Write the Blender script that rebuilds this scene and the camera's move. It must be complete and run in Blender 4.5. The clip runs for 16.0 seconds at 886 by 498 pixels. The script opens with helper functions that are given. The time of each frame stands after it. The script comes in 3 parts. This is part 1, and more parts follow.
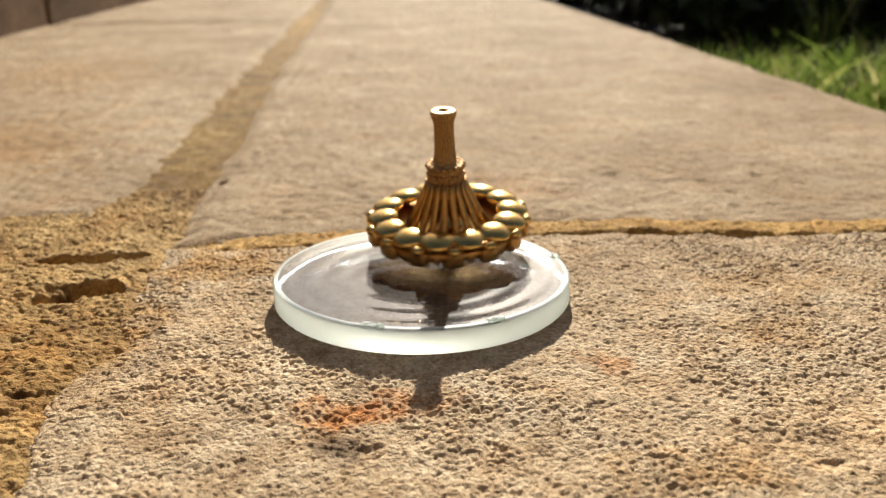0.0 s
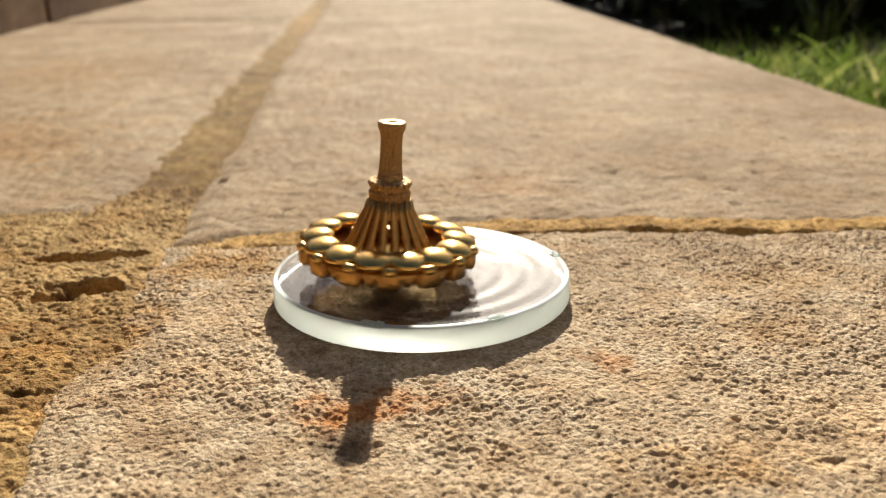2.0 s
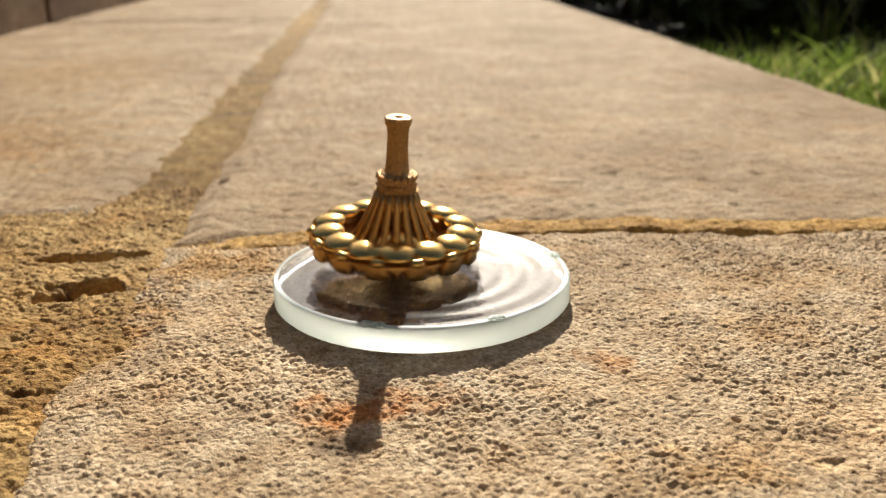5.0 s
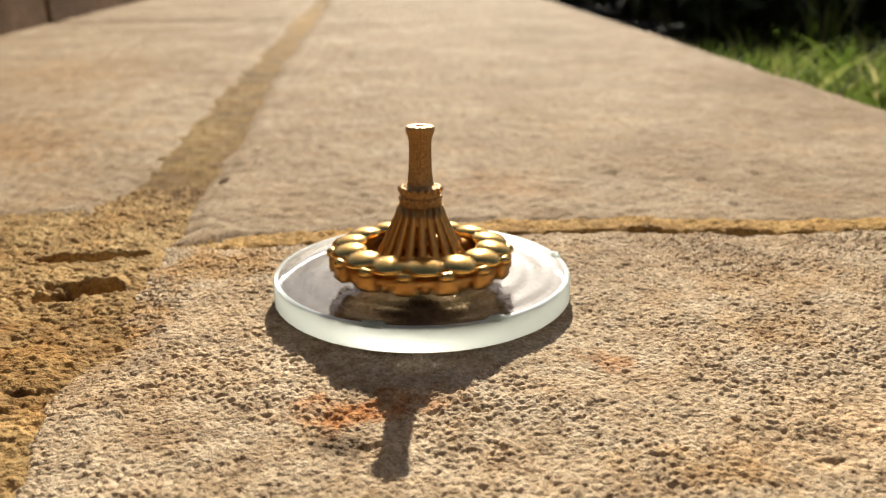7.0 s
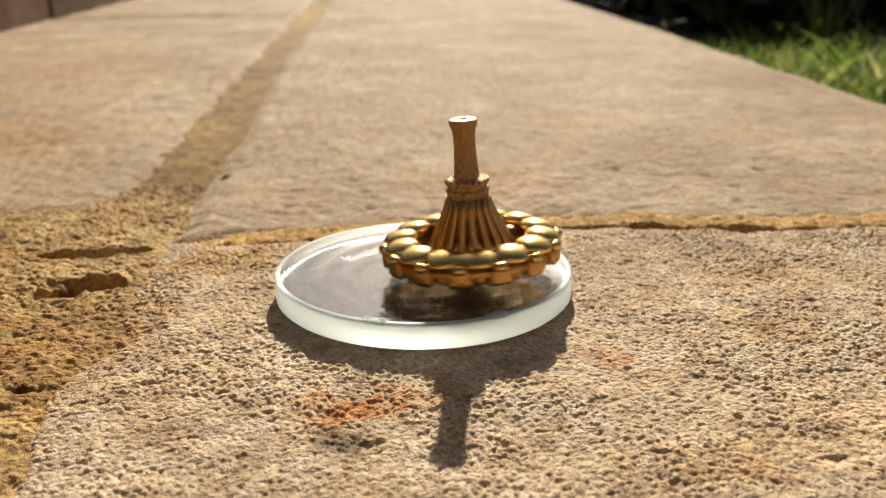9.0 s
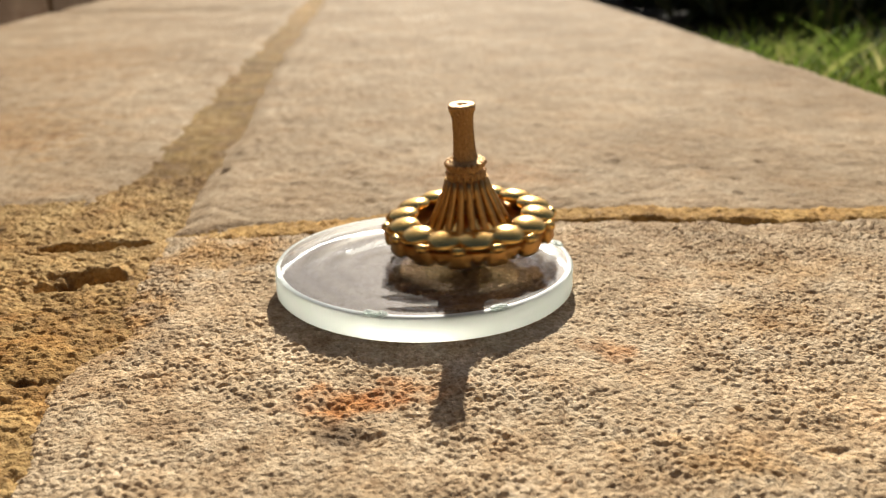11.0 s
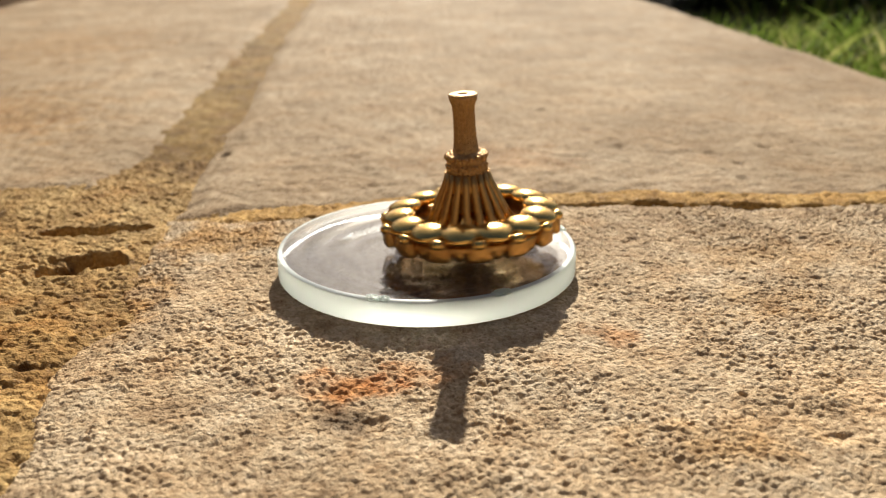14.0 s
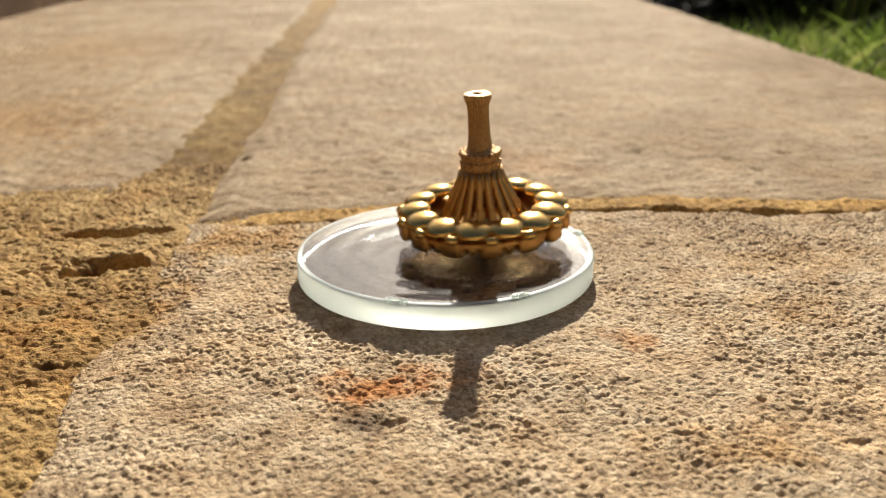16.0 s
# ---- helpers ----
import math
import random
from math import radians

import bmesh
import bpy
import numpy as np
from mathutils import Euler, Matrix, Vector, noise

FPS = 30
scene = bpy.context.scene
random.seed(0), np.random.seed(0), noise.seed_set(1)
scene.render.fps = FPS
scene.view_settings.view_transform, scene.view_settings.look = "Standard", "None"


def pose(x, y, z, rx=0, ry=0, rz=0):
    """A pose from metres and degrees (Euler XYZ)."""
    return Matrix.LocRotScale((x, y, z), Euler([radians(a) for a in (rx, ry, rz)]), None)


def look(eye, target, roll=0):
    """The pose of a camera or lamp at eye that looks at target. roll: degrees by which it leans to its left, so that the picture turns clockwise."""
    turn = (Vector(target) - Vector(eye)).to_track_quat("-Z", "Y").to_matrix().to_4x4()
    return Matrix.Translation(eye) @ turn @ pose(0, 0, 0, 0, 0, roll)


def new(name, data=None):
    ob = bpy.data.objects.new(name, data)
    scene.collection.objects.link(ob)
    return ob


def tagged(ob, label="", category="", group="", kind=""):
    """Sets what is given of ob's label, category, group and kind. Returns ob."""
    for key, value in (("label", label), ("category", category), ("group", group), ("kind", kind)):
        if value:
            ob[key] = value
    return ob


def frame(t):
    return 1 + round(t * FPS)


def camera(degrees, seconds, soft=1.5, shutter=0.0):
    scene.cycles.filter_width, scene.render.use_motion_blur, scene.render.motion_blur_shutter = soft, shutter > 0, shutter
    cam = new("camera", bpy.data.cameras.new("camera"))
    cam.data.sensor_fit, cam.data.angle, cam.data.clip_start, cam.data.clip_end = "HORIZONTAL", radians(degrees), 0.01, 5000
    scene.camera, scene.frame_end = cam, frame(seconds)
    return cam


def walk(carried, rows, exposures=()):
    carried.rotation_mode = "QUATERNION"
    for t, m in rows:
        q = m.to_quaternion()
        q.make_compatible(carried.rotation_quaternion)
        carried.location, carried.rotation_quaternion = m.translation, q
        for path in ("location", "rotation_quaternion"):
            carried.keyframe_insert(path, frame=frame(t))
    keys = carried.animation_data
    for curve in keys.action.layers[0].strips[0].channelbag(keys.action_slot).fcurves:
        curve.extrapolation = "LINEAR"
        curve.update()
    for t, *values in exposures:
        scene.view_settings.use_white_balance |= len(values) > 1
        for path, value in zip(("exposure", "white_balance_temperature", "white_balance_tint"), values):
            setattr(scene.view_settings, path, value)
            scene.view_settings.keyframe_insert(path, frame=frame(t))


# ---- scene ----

cam = camera(52.4, 16.0, soft=1.25, shutter=0.06)
cam.data.dof.use_dof = True
cam.data.dof.focus_distance = 0.126
cam.data.dof.aperture_fstop = 32.0


def eye_pose(yaw, pitch, roll, x, y, z):
    """Camera pose: degrees to the left of the ledge's line, downwards, and of roll; metres."""
    a, b = radians(yaw), radians(pitch)
    way = Vector((-math.sin(a) * math.cos(b), math.cos(a) * math.cos(b), -math.sin(b)))
    eye = Vector((x, y, z))
    return look(eye, eye + way, roll)


EXPOSURE = 0.6
walk(cam, [(t, eye_pose(*row)) for t, *row in (
    (0, -4.01022, 18.7377, -0.505, -0.00644, -0.14393, 0.05682),
    (0.5, -3.98468, 18.8609, -0.53402, -0.00633, -0.14375, 0.05687),
    (1, -4.00406, 18.831, -0.52935, -0.00639, -0.14378, 0.05677),
    (1.5, -4.0076, 18.9108, -0.53603, -0.0064, -0.14365, 0.05681),
    (2, -3.99029, 18.8612, -0.53988, -0.00637, -0.14368, 0.05671),
    (2.5, -3.9977, 18.8335, -0.52354, -0.00639, -0.14373, 0.05668),
    (3, -3.99172, 18.8293, -0.51584, -0.00639, -0.14375, 0.05669),
    (3.5, -3.99559, 18.7822, -0.49511, -0.00641, -0.1439, 0.05679),
    (4, -3.99091, 18.7927, -0.52436, -0.00642, -0.14381, 0.05676),
    (6.5, -4.00476, 18.8314, -0.50204, -0.00647, -0.14378, 0.05672),
    (7, -4.00219, 18.8134, -0.49649, -0.00647, -0.1438, 0.05669),
    (7.5, -4.00968, 18.7773, -0.50103, -0.00645, -0.14388, 0.05675),
    (8, -4.01289, 18.741, -0.51826, -0.00643, -0.14392, 0.05685),
    (8.5, -3.97767, 18.7808, -0.52059, -0.00642, -0.14382, 0.05674),
    (9, -3.83519, 19.0814, -0.55378, -0.00633, -0.14363, 0.05674),
    (11.5, -3.78516, 19.531, -0.67152, -0.00629, -0.14323, 0.05657),
    (12, -3.79993, 19.5948, -0.64695, -0.00627, -0.14286, 0.05643),
    (12.5, -3.79254, 19.9801, -0.64651, -0.00626, -0.14269, 0.05637),
    (13, -3.83973, 20.25, -0.60026, -0.00634, -0.14243, 0.05628),
    (13.5, -3.80983, 20.3543, -0.62662, -0.0063, -0.1426, 0.05633),
    (14, -3.74733, 20.4777, -0.58013, -0.00663, -0.14286, 0.05635),
    (14.5, -3.12902, 20.2005, -0.65818, -0.00694, -0.14367, 0.05639),
    (15, -2.80513, 20.2756, -0.64169, -0.00699, -0.14325, 0.05624),
    (15.5, -2.64111, 20.1712, -0.6358, -0.00693, -0.14363, 0.05633),
    (16, -2.62653, 20.1089, -0.62526, -0.00698, -0.14368, 0.05635),
)], exposures=[(0, EXPOSURE), (16, EXPOSURE)])

# ---- light ----
SUN_AZ, SUN_EL = 82.8, 30.3  # degrees anticlockwise from +x, above the horizon
world = bpy.data.worlds.new("world")
scene.world = world
world.use_nodes = True
wn = world.node_tree.nodes
sky = wn.new("ShaderNodeTexSky")
sky.sky_type, sky.sun_disc = "NISHITA", False
sky.air_density, sky.dust_density, sky.ozone_density = 1.0, 3.0, 1.0
sky.sun_elevation, sky.sun_rotation = radians(SUN_EL), radians(90 - SUN_AZ)
world.node_tree.links.new(sky.outputs[0], wn["Background"].inputs[0])
wn["Background"].inputs[1].default_value = 0.037
sun_data = bpy.data.lights.new("sun", "SUN")
sun_data.energy, sun_data.angle, sun_data.color = 5.0, radians(0.6), (1.0, 0.93, 0.80)
sun = new("sun", sun_data)
sun_way = Vector((math.cos(radians(SUN_AZ)) * math.cos(radians(SUN_EL)), math.sin(radians(SUN_AZ)) * math.cos(radians(SUN_EL)), math.sin(radians(SUN_EL))))
sun.matrix_world = look(sun_way * 5, (0, 0, 0))


# ---- materials ----
def material(name, rough=0.8, metal=0.0):
    m = bpy.data.materials.new(name)
    m.use_nodes = True
    b = m.node_tree.nodes["Principled BSDF"]
    b.inputs["Roughness"].default_value = rough
    b.inputs["Metallic"].default_value = metal
    return m, m.node_tree, b


def node(tree, kind, **values):
    n = tree.nodes.new("ShaderNode" + kind)
    for k, v in values.items():
        n.inputs[k.replace("_", " ")].default_value = v
    return n


def place(tree):
    """Metres in the world."""
    return tree.nodes.new("ShaderNodeNewGeometry").outputs["Position"]


def grain(tree, at, scale, detail=4.0, rough=0.55):
    n = node(tree, "TexNoise", Scale=scale, Detail=detail, Roughness=rough)
    tree.links.new(at, n.inputs["Vector"])
    return n.outputs["Fac"]


def ramp(tree, fac, stops):
    n = tree.nodes.new("ShaderNodeValToRGB")
    els = n.color_ramp.elements
    while len(els) < len(stops):
        els.new(0.5)
    for e, (p, c) in zip(els, stops):
        e.position, e.color = p, (*c, 1) if len(c) == 3 else c
    tree.links.new(fac, n.inputs[0])
    return n.outputs[0]


def mixed(tree, fac, a, b, how="MIX"):
    n = tree.nodes.new("ShaderNodeMix")
    n.data_type, n.blend_type = "RGBA", how
    for value, slot in ((fac, 0), (a, 6), (b, 7)):
        if isinstance(value, (int, float)):
            n.inputs[slot].default_value = value
        elif isinstance(value, tuple):
            n.inputs[slot].default_value = (*value, 1)
        else:
            tree.links.new(value, n.inputs[slot])
    return n.outputs[2]


def spot(tree, at, x, y, rx, ry):
    """1 at the middle of an uneven stain or shaded patch, 0 outside it."""
    wob = node(tree, "TexNoise", Scale=180.0, Detail=4.0)
    tree.links.new(at, wob.inputs["Vector"])
    sub = tree.nodes.new("ShaderNodeVectorMath")
    sub.operation = "SUBTRACT"
    tree.links.new(at, sub.inputs[0])
    sub.inputs[1].default_value = (x, y, 0)
    mul = tree.nodes.new("ShaderNodeVectorMath")
    mul.operation = "MULTIPLY"
    tree.links.new(sub.outputs[0], mul.inputs[0])
    mul.inputs[1].default_value = (1 / rx, 1 / ry, 0)
    size = tree.nodes.new("ShaderNodeVectorMath")
    size.operation = "LENGTH"
    tree.links.new(mul.outputs[0], size.inputs[0])
    add = node(tree, "Math")
    add.operation = "MULTIPLY_ADD"
    tree.links.new(wob.outputs["Fac"], add.inputs[0])
    add.inputs[1].default_value = 2.4
    tree.links.new(size.outputs["Value"], add.inputs[2])
    return fade(tree, add.outputs[0])


def fade(tree, value):
    n = tree.nodes.new("ShaderNodeMapRange")
    n.inputs["From Min"].default_value, n.inputs["From Max"].default_value = 1.2, 2.2
    n.inputs["To Min"].default_value, n.inputs["To Max"].default_value = 1.0, 0.0
    n.interpolation_type = "SMOOTHSTEP"
    tree.links.new(value, n.inputs["Value"])
    return n.outputs["Result"]


def times(tree, fac, k):
    n = tree.nodes.new("ShaderNodeMath")
    n.operation = "MULTIPLY"
    tree.links.new(fac, n.inputs[0])
    n.inputs[1].default_value = k
    return n.outputs[0]


def bump(tree, shader, height, distance, strength=1.0):
    n = node(tree, "Bump", Strength=strength, Distance=distance)
    tree.links.new(height, n.inputs["Height"])
    tree.links.new(n.outputs[0], shader.inputs["Normal"])


def grains(tree, at, scale):
    n = node(tree, "TexVoronoi", Scale=scale, Randomness=1.0)
    n.feature = "F1"
    tree.links.new(at, n.inputs["Vector"])
    return n.outputs["Distance"], n.outputs["Color"]


def total(tree, *pairs):
    """The weighted sum of some values."""
    out = None
    for value, k in pairs:
        n = tree.nodes.new("ShaderNodeMath")
        n.operation = "MULTIPLY_ADD"
        tree.links.new(value, n.inputs[0])
        n.inputs[1].default_value, n.inputs[2].default_value = k, 0.0
        if out:
            tree.links.new(out, n.inputs[2])
        out = n.outputs[0]
    return out


def stone_material(name, dark, mid, light, stains_and_shade=(), patches=0.6, spread=75.0, speckle=1.0):
    m, tree, b = material(name, 0.85)
    at = place(tree)
    big = grain(tree, at, 16.0, 6.0, 0.6)
    patch = grain(tree, at, spread, 6.0, 0.68)
    blush = grain(tree, at, spread * 0.6, 4.0, 0.6)
    small = grain(tree, at, 330.0, 5.0, 0.65)
    fine = grain(tree, at, 1500.0, 4.0, 0.65)
    lump, tone = grains(tree, at, 1500.0)
    sand, speck = grains(tree, at, 3200.0)
    col = ramp(tree, big, [(0.32, dark), (0.5, mid), (0.68, light)])
    col = mixed(tree, patches, col, ramp(tree, patch, [(0.34, (0.55, 0.49, 0.44)), (0.44, (0.92, 0.88, 0.82)), (0.54, (1, 1, 1)), (0.64, (1.22, 1.26, 1.32))]), "MULTIPLY")
    col = mixed(tree, patches * 0.7, col, ramp(tree, blush, [(0.3, (0.92, 0.98, 1.06)), (0.5, (1, 1, 1)), (0.62, (1.04, 0.96, 0.86)), (0.75, (1.05, 0.82, 0.62))]), "MULTIPLY")
    col = mixed(tree, 0.7 * speckle, col, ramp(tree, small, [(0.3, (0.6, 0.53, 0.46)), (0.5, (1, 1, 1)), (0.7, (1.2, 1.2, 1.2))]), "MULTIPLY")
    col = mixed(tree, 0.85 * speckle, col, ramp(tree, fine, [(0.3, (0.6, 0.52, 0.44)), (0.5, (1, 1, 1)), (0.7, (1.28, 1.28, 1.28))]), "MULTIPLY")
    col = mixed(tree, 0.6, col, ramp(tree, tone, [(0.1, (0.7, 0.6, 0.5)), (0.6, (1.1, 1.08, 1.05)), (1.0, (1.3, 1.3, 1.3))]), "MULTIPLY")
    for x, y, rx, ry, colour, k in stains_and_shade:
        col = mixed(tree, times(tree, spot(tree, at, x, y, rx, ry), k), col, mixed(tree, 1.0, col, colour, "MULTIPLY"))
    tree.links.new(col, b.inputs["Base Color"])
    tree.links.new(ramp(tree, speck, [(0.0, (0.9, 0.9, 0.9)), (0.86, (0.8, 0.8, 0.8)), (0.97, (0.3, 0.3, 0.3))]), b.inputs["Roughness"])
    b.inputs["Specular IOR Level"].default_value = 0.1
    pore = ramp(tree, grain(tree, at, 1050.0, 3.0, 0.6), [(0.36, (0, 0, 0)), (0.47, (1, 1, 1))])
    bump(tree, b, total(tree, (lump, -0.2), (sand, -0.3), (fine, 0.5), (pore, 0.2)), 0.0005, 0.8)
    return m


# shade inside the mortar's gaps, put into the colour
CLEFT_SHADE = (0.22, 0.18, 0.15)
RUST, GREY, OCHRE, PALE = (1.0, 0.62, 0.35), (0.45, 0.45, 0.47), (1.0, 0.82, 0.55), (1.2, 1.18, 1.15)
SANDSTONE = stone_material("sandstone", (0.415, 0.305, 0.19), (0.52, 0.402, 0.265), (0.59, 0.48, 0.34), (
    (-0.0125, -0.0405, 0.010, 0.0055, RUST, 1.0), (-0.004, -0.0375, 0.009, 0.005, RUST, 0.8), (0.0255, -0.029, 0.006, 0.004, RUST, 0.7),
    (-0.0112, -0.0495, 0.006, 0.005, GREY, 0.9), (0.062, 0.0, 0.02, 0.012, OCHRE, 0.5), (0.03, -0.058, 0.016, 0.006, OCHRE, 0.6),
    (-0.038, 0.018, 0.022, 0.016, (1.0, 0.8, 0.5), 0.9), (-0.048, -0.012, 0.008, 0.03, (1.0, 0.8, 0.5), 0.9), (-0.03, -0.045, 0.012, 0.008, GREY, 0.25), (0.05, -0.02, 0.012, 0.01, OCHRE, 0.5), (0.055, -0.05, 0.03, 0.02, PALE, 0.9), (-0.028, -0.028, 0.018, 0.014, PALE, 0.9), (-0.036, -0.008, 0.014, 0.014, PALE, 0.9), (0.085, -0.02, 0.02, 0.02, PALE, 0.8)), 0.65, 120.0)
FAR_STONE = stone_material("far_sandstone", (0.285, 0.205, 0.122), (0.37, 0.278, 0.178), (0.45, 0.355, 0.245), ((-0.12, 0.13, 0.04, 0.07, (1.0, 0.86, 0.66), 0.9), (-0.15, 0.3, 0.06, 0.1, (1.0, 0.9, 0.76), 0.8), (0.02, 0.07, 0.03, 0.02, (1.02, 0.86, 0.72), 0.7), (0.05, 0.16, 0.05, 0.08, (1.1, 1.09, 1.06), 0.7)), 0.65, 85.0, 0.4)
# the last two spots paint the cleft's and the pit's shade onto the mortar
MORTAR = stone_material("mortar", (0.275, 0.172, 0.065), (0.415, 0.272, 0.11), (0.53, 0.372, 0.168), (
    (-0.0569, -0.0301, 0.003, 0.002, (0.15, 0.13, 0.15), 1.0), (-0.06, -0.02, 0.015, 0.02, OCHRE, 0.6), (-0.059, 0.112, 0.018, 0.062, (0.5, 0.45, 0.4), 1.0), (-0.078, -0.02, 0.02, 0.04, (0.78, 0.66, 0.5), 0.4), (-0.0625, 0.0252, 0.013, 0.0034, CLEFT_SHADE, 1.0), (-0.058, 0.0085, 0.0075, 0.005, CLEFT_SHADE, 1.0)), 1.0, 110.0)
JOINT_MORTAR = stone_material("joint_mortar", (0.33, 0.19, 0.055), (0.47, 0.29, 0.095), (0.56, 0.37, 0.14), (), 0.7, 110.0)
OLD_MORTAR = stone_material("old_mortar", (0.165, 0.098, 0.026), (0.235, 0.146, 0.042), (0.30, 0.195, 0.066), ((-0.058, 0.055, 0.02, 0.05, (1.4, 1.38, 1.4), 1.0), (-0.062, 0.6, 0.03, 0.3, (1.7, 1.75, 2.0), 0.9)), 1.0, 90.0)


def plain_material(name, colour, rough, metal=0.0, scale=300.0, spread=0.3, depth=0.0):
    m, tree, b = material(name, rough, metal)
    n = grain(tree, place(tree), scale)
    lo, hi = tuple(c * (1 - spread) for c in colour), tuple(min(1, c * (1 + spread)) for c in colour)
    tree.links.new(ramp(tree, n, [(0.3, lo), (0.7, hi)]), b.inputs["Base Color"])
    if depth:
        bump(tree, b, n, depth)
    return m


def gold_material(name, colour, rough, depth, scale=900.0):
    m, tree, b = material(name, rough, 1.0)
    tc = tree.nodes.new("ShaderNodeTexCoord").outputs["Object"]
    n = grain(tree, tc, scale, 4.0)
    tree.links.new(ramp(tree, n, [(0.3, tuple(c * 0.75 for c in colour)), (0.7, colour)]), b.inputs["Base Color"])
    tree.links.new(ramp(tree, n, [(0.3, (rough * 1.5,) * 3), (0.7, (rough * 0.8,) * 3)]), b.inputs["Roughness"])
    bump(tree, b, n, depth)
    return m


GOLD = gold_material("polished_gold", (0.95, 0.61, 0.19), 0.18, 0.00006)
GOLD_DULL = gold_material("grooved_gold", (0.66, 0.38, 0.13), 0.32, 0.00015)
GOLD_WORN = gold_material("worn_gold", (0.56, 0.35, 0.16), 0.36, 0.0005, 1900.0)
WALL_STONE = stone_material("wall_stone", (0.10, 0.062, 0.034), (0.15, 0.094, 0.053), (0.19, 0.125, 0.075))
# for the added wall out of view that bounces warm light back
FILL_WALL_STONE = plain_material("fill_wall_stone", (0.15, 0.118, 0.086), 0.9, 0, 9.0, 0.25, 0.004)
SOIL = plain_material("soil", (0.03, 0.022, 0.014), 0.95, 0, 60.0, 0.5, 0.004)
LEAF = plain_material("shrub_leaf", (0.022, 0.035, 0.012), 0.6, 0, 40.0, 0.4)


def grass_material():
    m, tree, b = material("grass_blade", 0.75)
    b.inputs["Specular IOR Level"].default_value = 0.15
    info = tree.nodes.new("ShaderNodeNewGeometry")
    col = ramp(tree, info.outputs["Random Per Island"], [(0.0, (0.08, 0.13, 0.02)), (0.5, (0.17, 0.25, 0.04)), (0.85, (0.32, 0.36, 0.09)), (1.0, (0.5, 0.42, 0.2))])
    tree.links.new(col, b.inputs["Base Color"])
    t = tree.nodes.new("ShaderNodeBsdfTranslucent")
    tree.links.new(col, t.inputs["Color"])
    mix = node(tree, "MixShader", Fac=0.5)
    tree.links.new(b.outputs[0], mix.inputs[1])
    tree.links.new(t.outputs[0], mix.inputs[2])
    tree.links.new(mix.outputs[0], tree.nodes["Material Output"].inputs["Surface"])
    return m


GRASS = grass_material()


def glass_material():
    m, tree, b = material("clear_glass", 0.02)
    b.inputs["Base Color"].default_value = (0.62, 0.65, 0.75, 1)
    b.inputs["Transmission Weight"].default_value = 1.0
    b.inputs["IOR"].default_value = 1.5
    b.inputs["Coat Weight"].default_value = 0.15
    b.inputs["Coat Roughness"].default_value = 0.19
    n = grain(tree, place(tree), 500.0, 5.0)
    tree.links.new(ramp(tree, n, [(0.4, (0.0, 0.0, 0.0)), (0.8, (0.04, 0.04, 0.04))]), b.inputs["Roughness"])
    return m


def frosted_material(name="ground_glass", scatter=0.35):
    """Ground glass: it scatters the light that comes through it."""
    m, tree, b = material(name, 0.5)
    n = grain(tree, place(tree), 400.0, 4.0)
    col = ramp(tree, n, [(0.3, (0.91, 1.0, 0.94)), (0.7, (0.95, 1.0, 0.97))])
    tree.links.new(col, b.inputs["Base Color"])
    b.inputs["Transmission Weight"].default_value = 1.0
    b.inputs["IOR"].default_value = 1.5
    t = tree.nodes.new("ShaderNodeBsdfTranslucent")
    tree.links.new(col, t.inputs["Color"])
    mix = node(tree, "MixShader", Fac=scatter)
    tree.links.new(b.outputs[0], mix.inputs[1])
    tree.links.new(t.outputs[0], mix.inputs[2])
    tree.links.new(mix.outputs[0], tree.nodes["Material Output"].inputs["Surface"])
    return m


GLASS, FROSTED = glass_material(), frosted_material()
GROUND_RIM, _, rim_shader = material("ground_rim", 0.45)
rim_shader.inputs["Base Color"].default_value = (0.72, 0.8, 0.8, 1)
rim_shader.inputs["Transmission Weight"].default_value = 0.65


# ---- mesh helpers ----
def mesh_object(name, verts, faces, mat, parent=None, label="", smooth=True):
    me = bpy.data.meshes.new(name)
    me.from_pydata([tuple(v) for v in verts], [], faces)
    me.materials.append(mat)
    if smooth:
        me.polygons.foreach_set("use_smooth", [True] * len(me.polygons))
    me.update()
    ob = new(name, me)
    ob.parent = parent
    return tagged(ob, label)


def part(name, bm, mat, parent=None, label="", smooth=True):
    me = bpy.data.meshes.new(name)
    bm.to_mesh(me)
    bm.free()
    me.materials.append(mat)
    if smooth:
        me.polygons.foreach_set("use_smooth", [True] * len(me.polygons))
    ob = new(name, me)
    ob.parent = parent
    return tagged(ob, label)


def lathe(profile, n=96, wave=None):
    """Verts and faces of a shape turned round z from (radius, height) pairs; wave(angle, radius, height) shifts the radius."""
    verts, faces = [], []
    for r, z in profile:
        for i in range(n):
            a = 2 * math.pi * i / n
            rr = r + (wave(a, r, z) if wave else 0)
            verts.append((rr * math.cos(a), rr * math.sin(a), z))
    for j in range(len(profile) - 1):
        for i in range(n):
            k = (i + 1) % n
            faces.append((j * n + i, j * n + k, (j + 1) * n + k, (j + 1) * n + i))
    return verts, faces


def lattice(x, y, cell, seed):
    """Smooth value noise in 0..1 over arrays of places."""
    table = np.random.RandomState(seed).rand(257, 257)
    u, v = x / cell + 31.7, y / cell + 57.3
    i, j = np.floor(u).astype(int), np.floor(v).astype(int)
    fu, fv = u - i, v - j
    fu, fv = fu * fu * (3 - 2 * fu), fv * fv * (3 - 2 * fv)
    i, j = i % 256, j % 256
    a = table[i, j] * (1 - fu) + table[i + 1, j] * fu
    b = table[i, j + 1] * (1 - fu) + table[i + 1, j + 1] * fu
    return a * (1 - fv) + b * fv


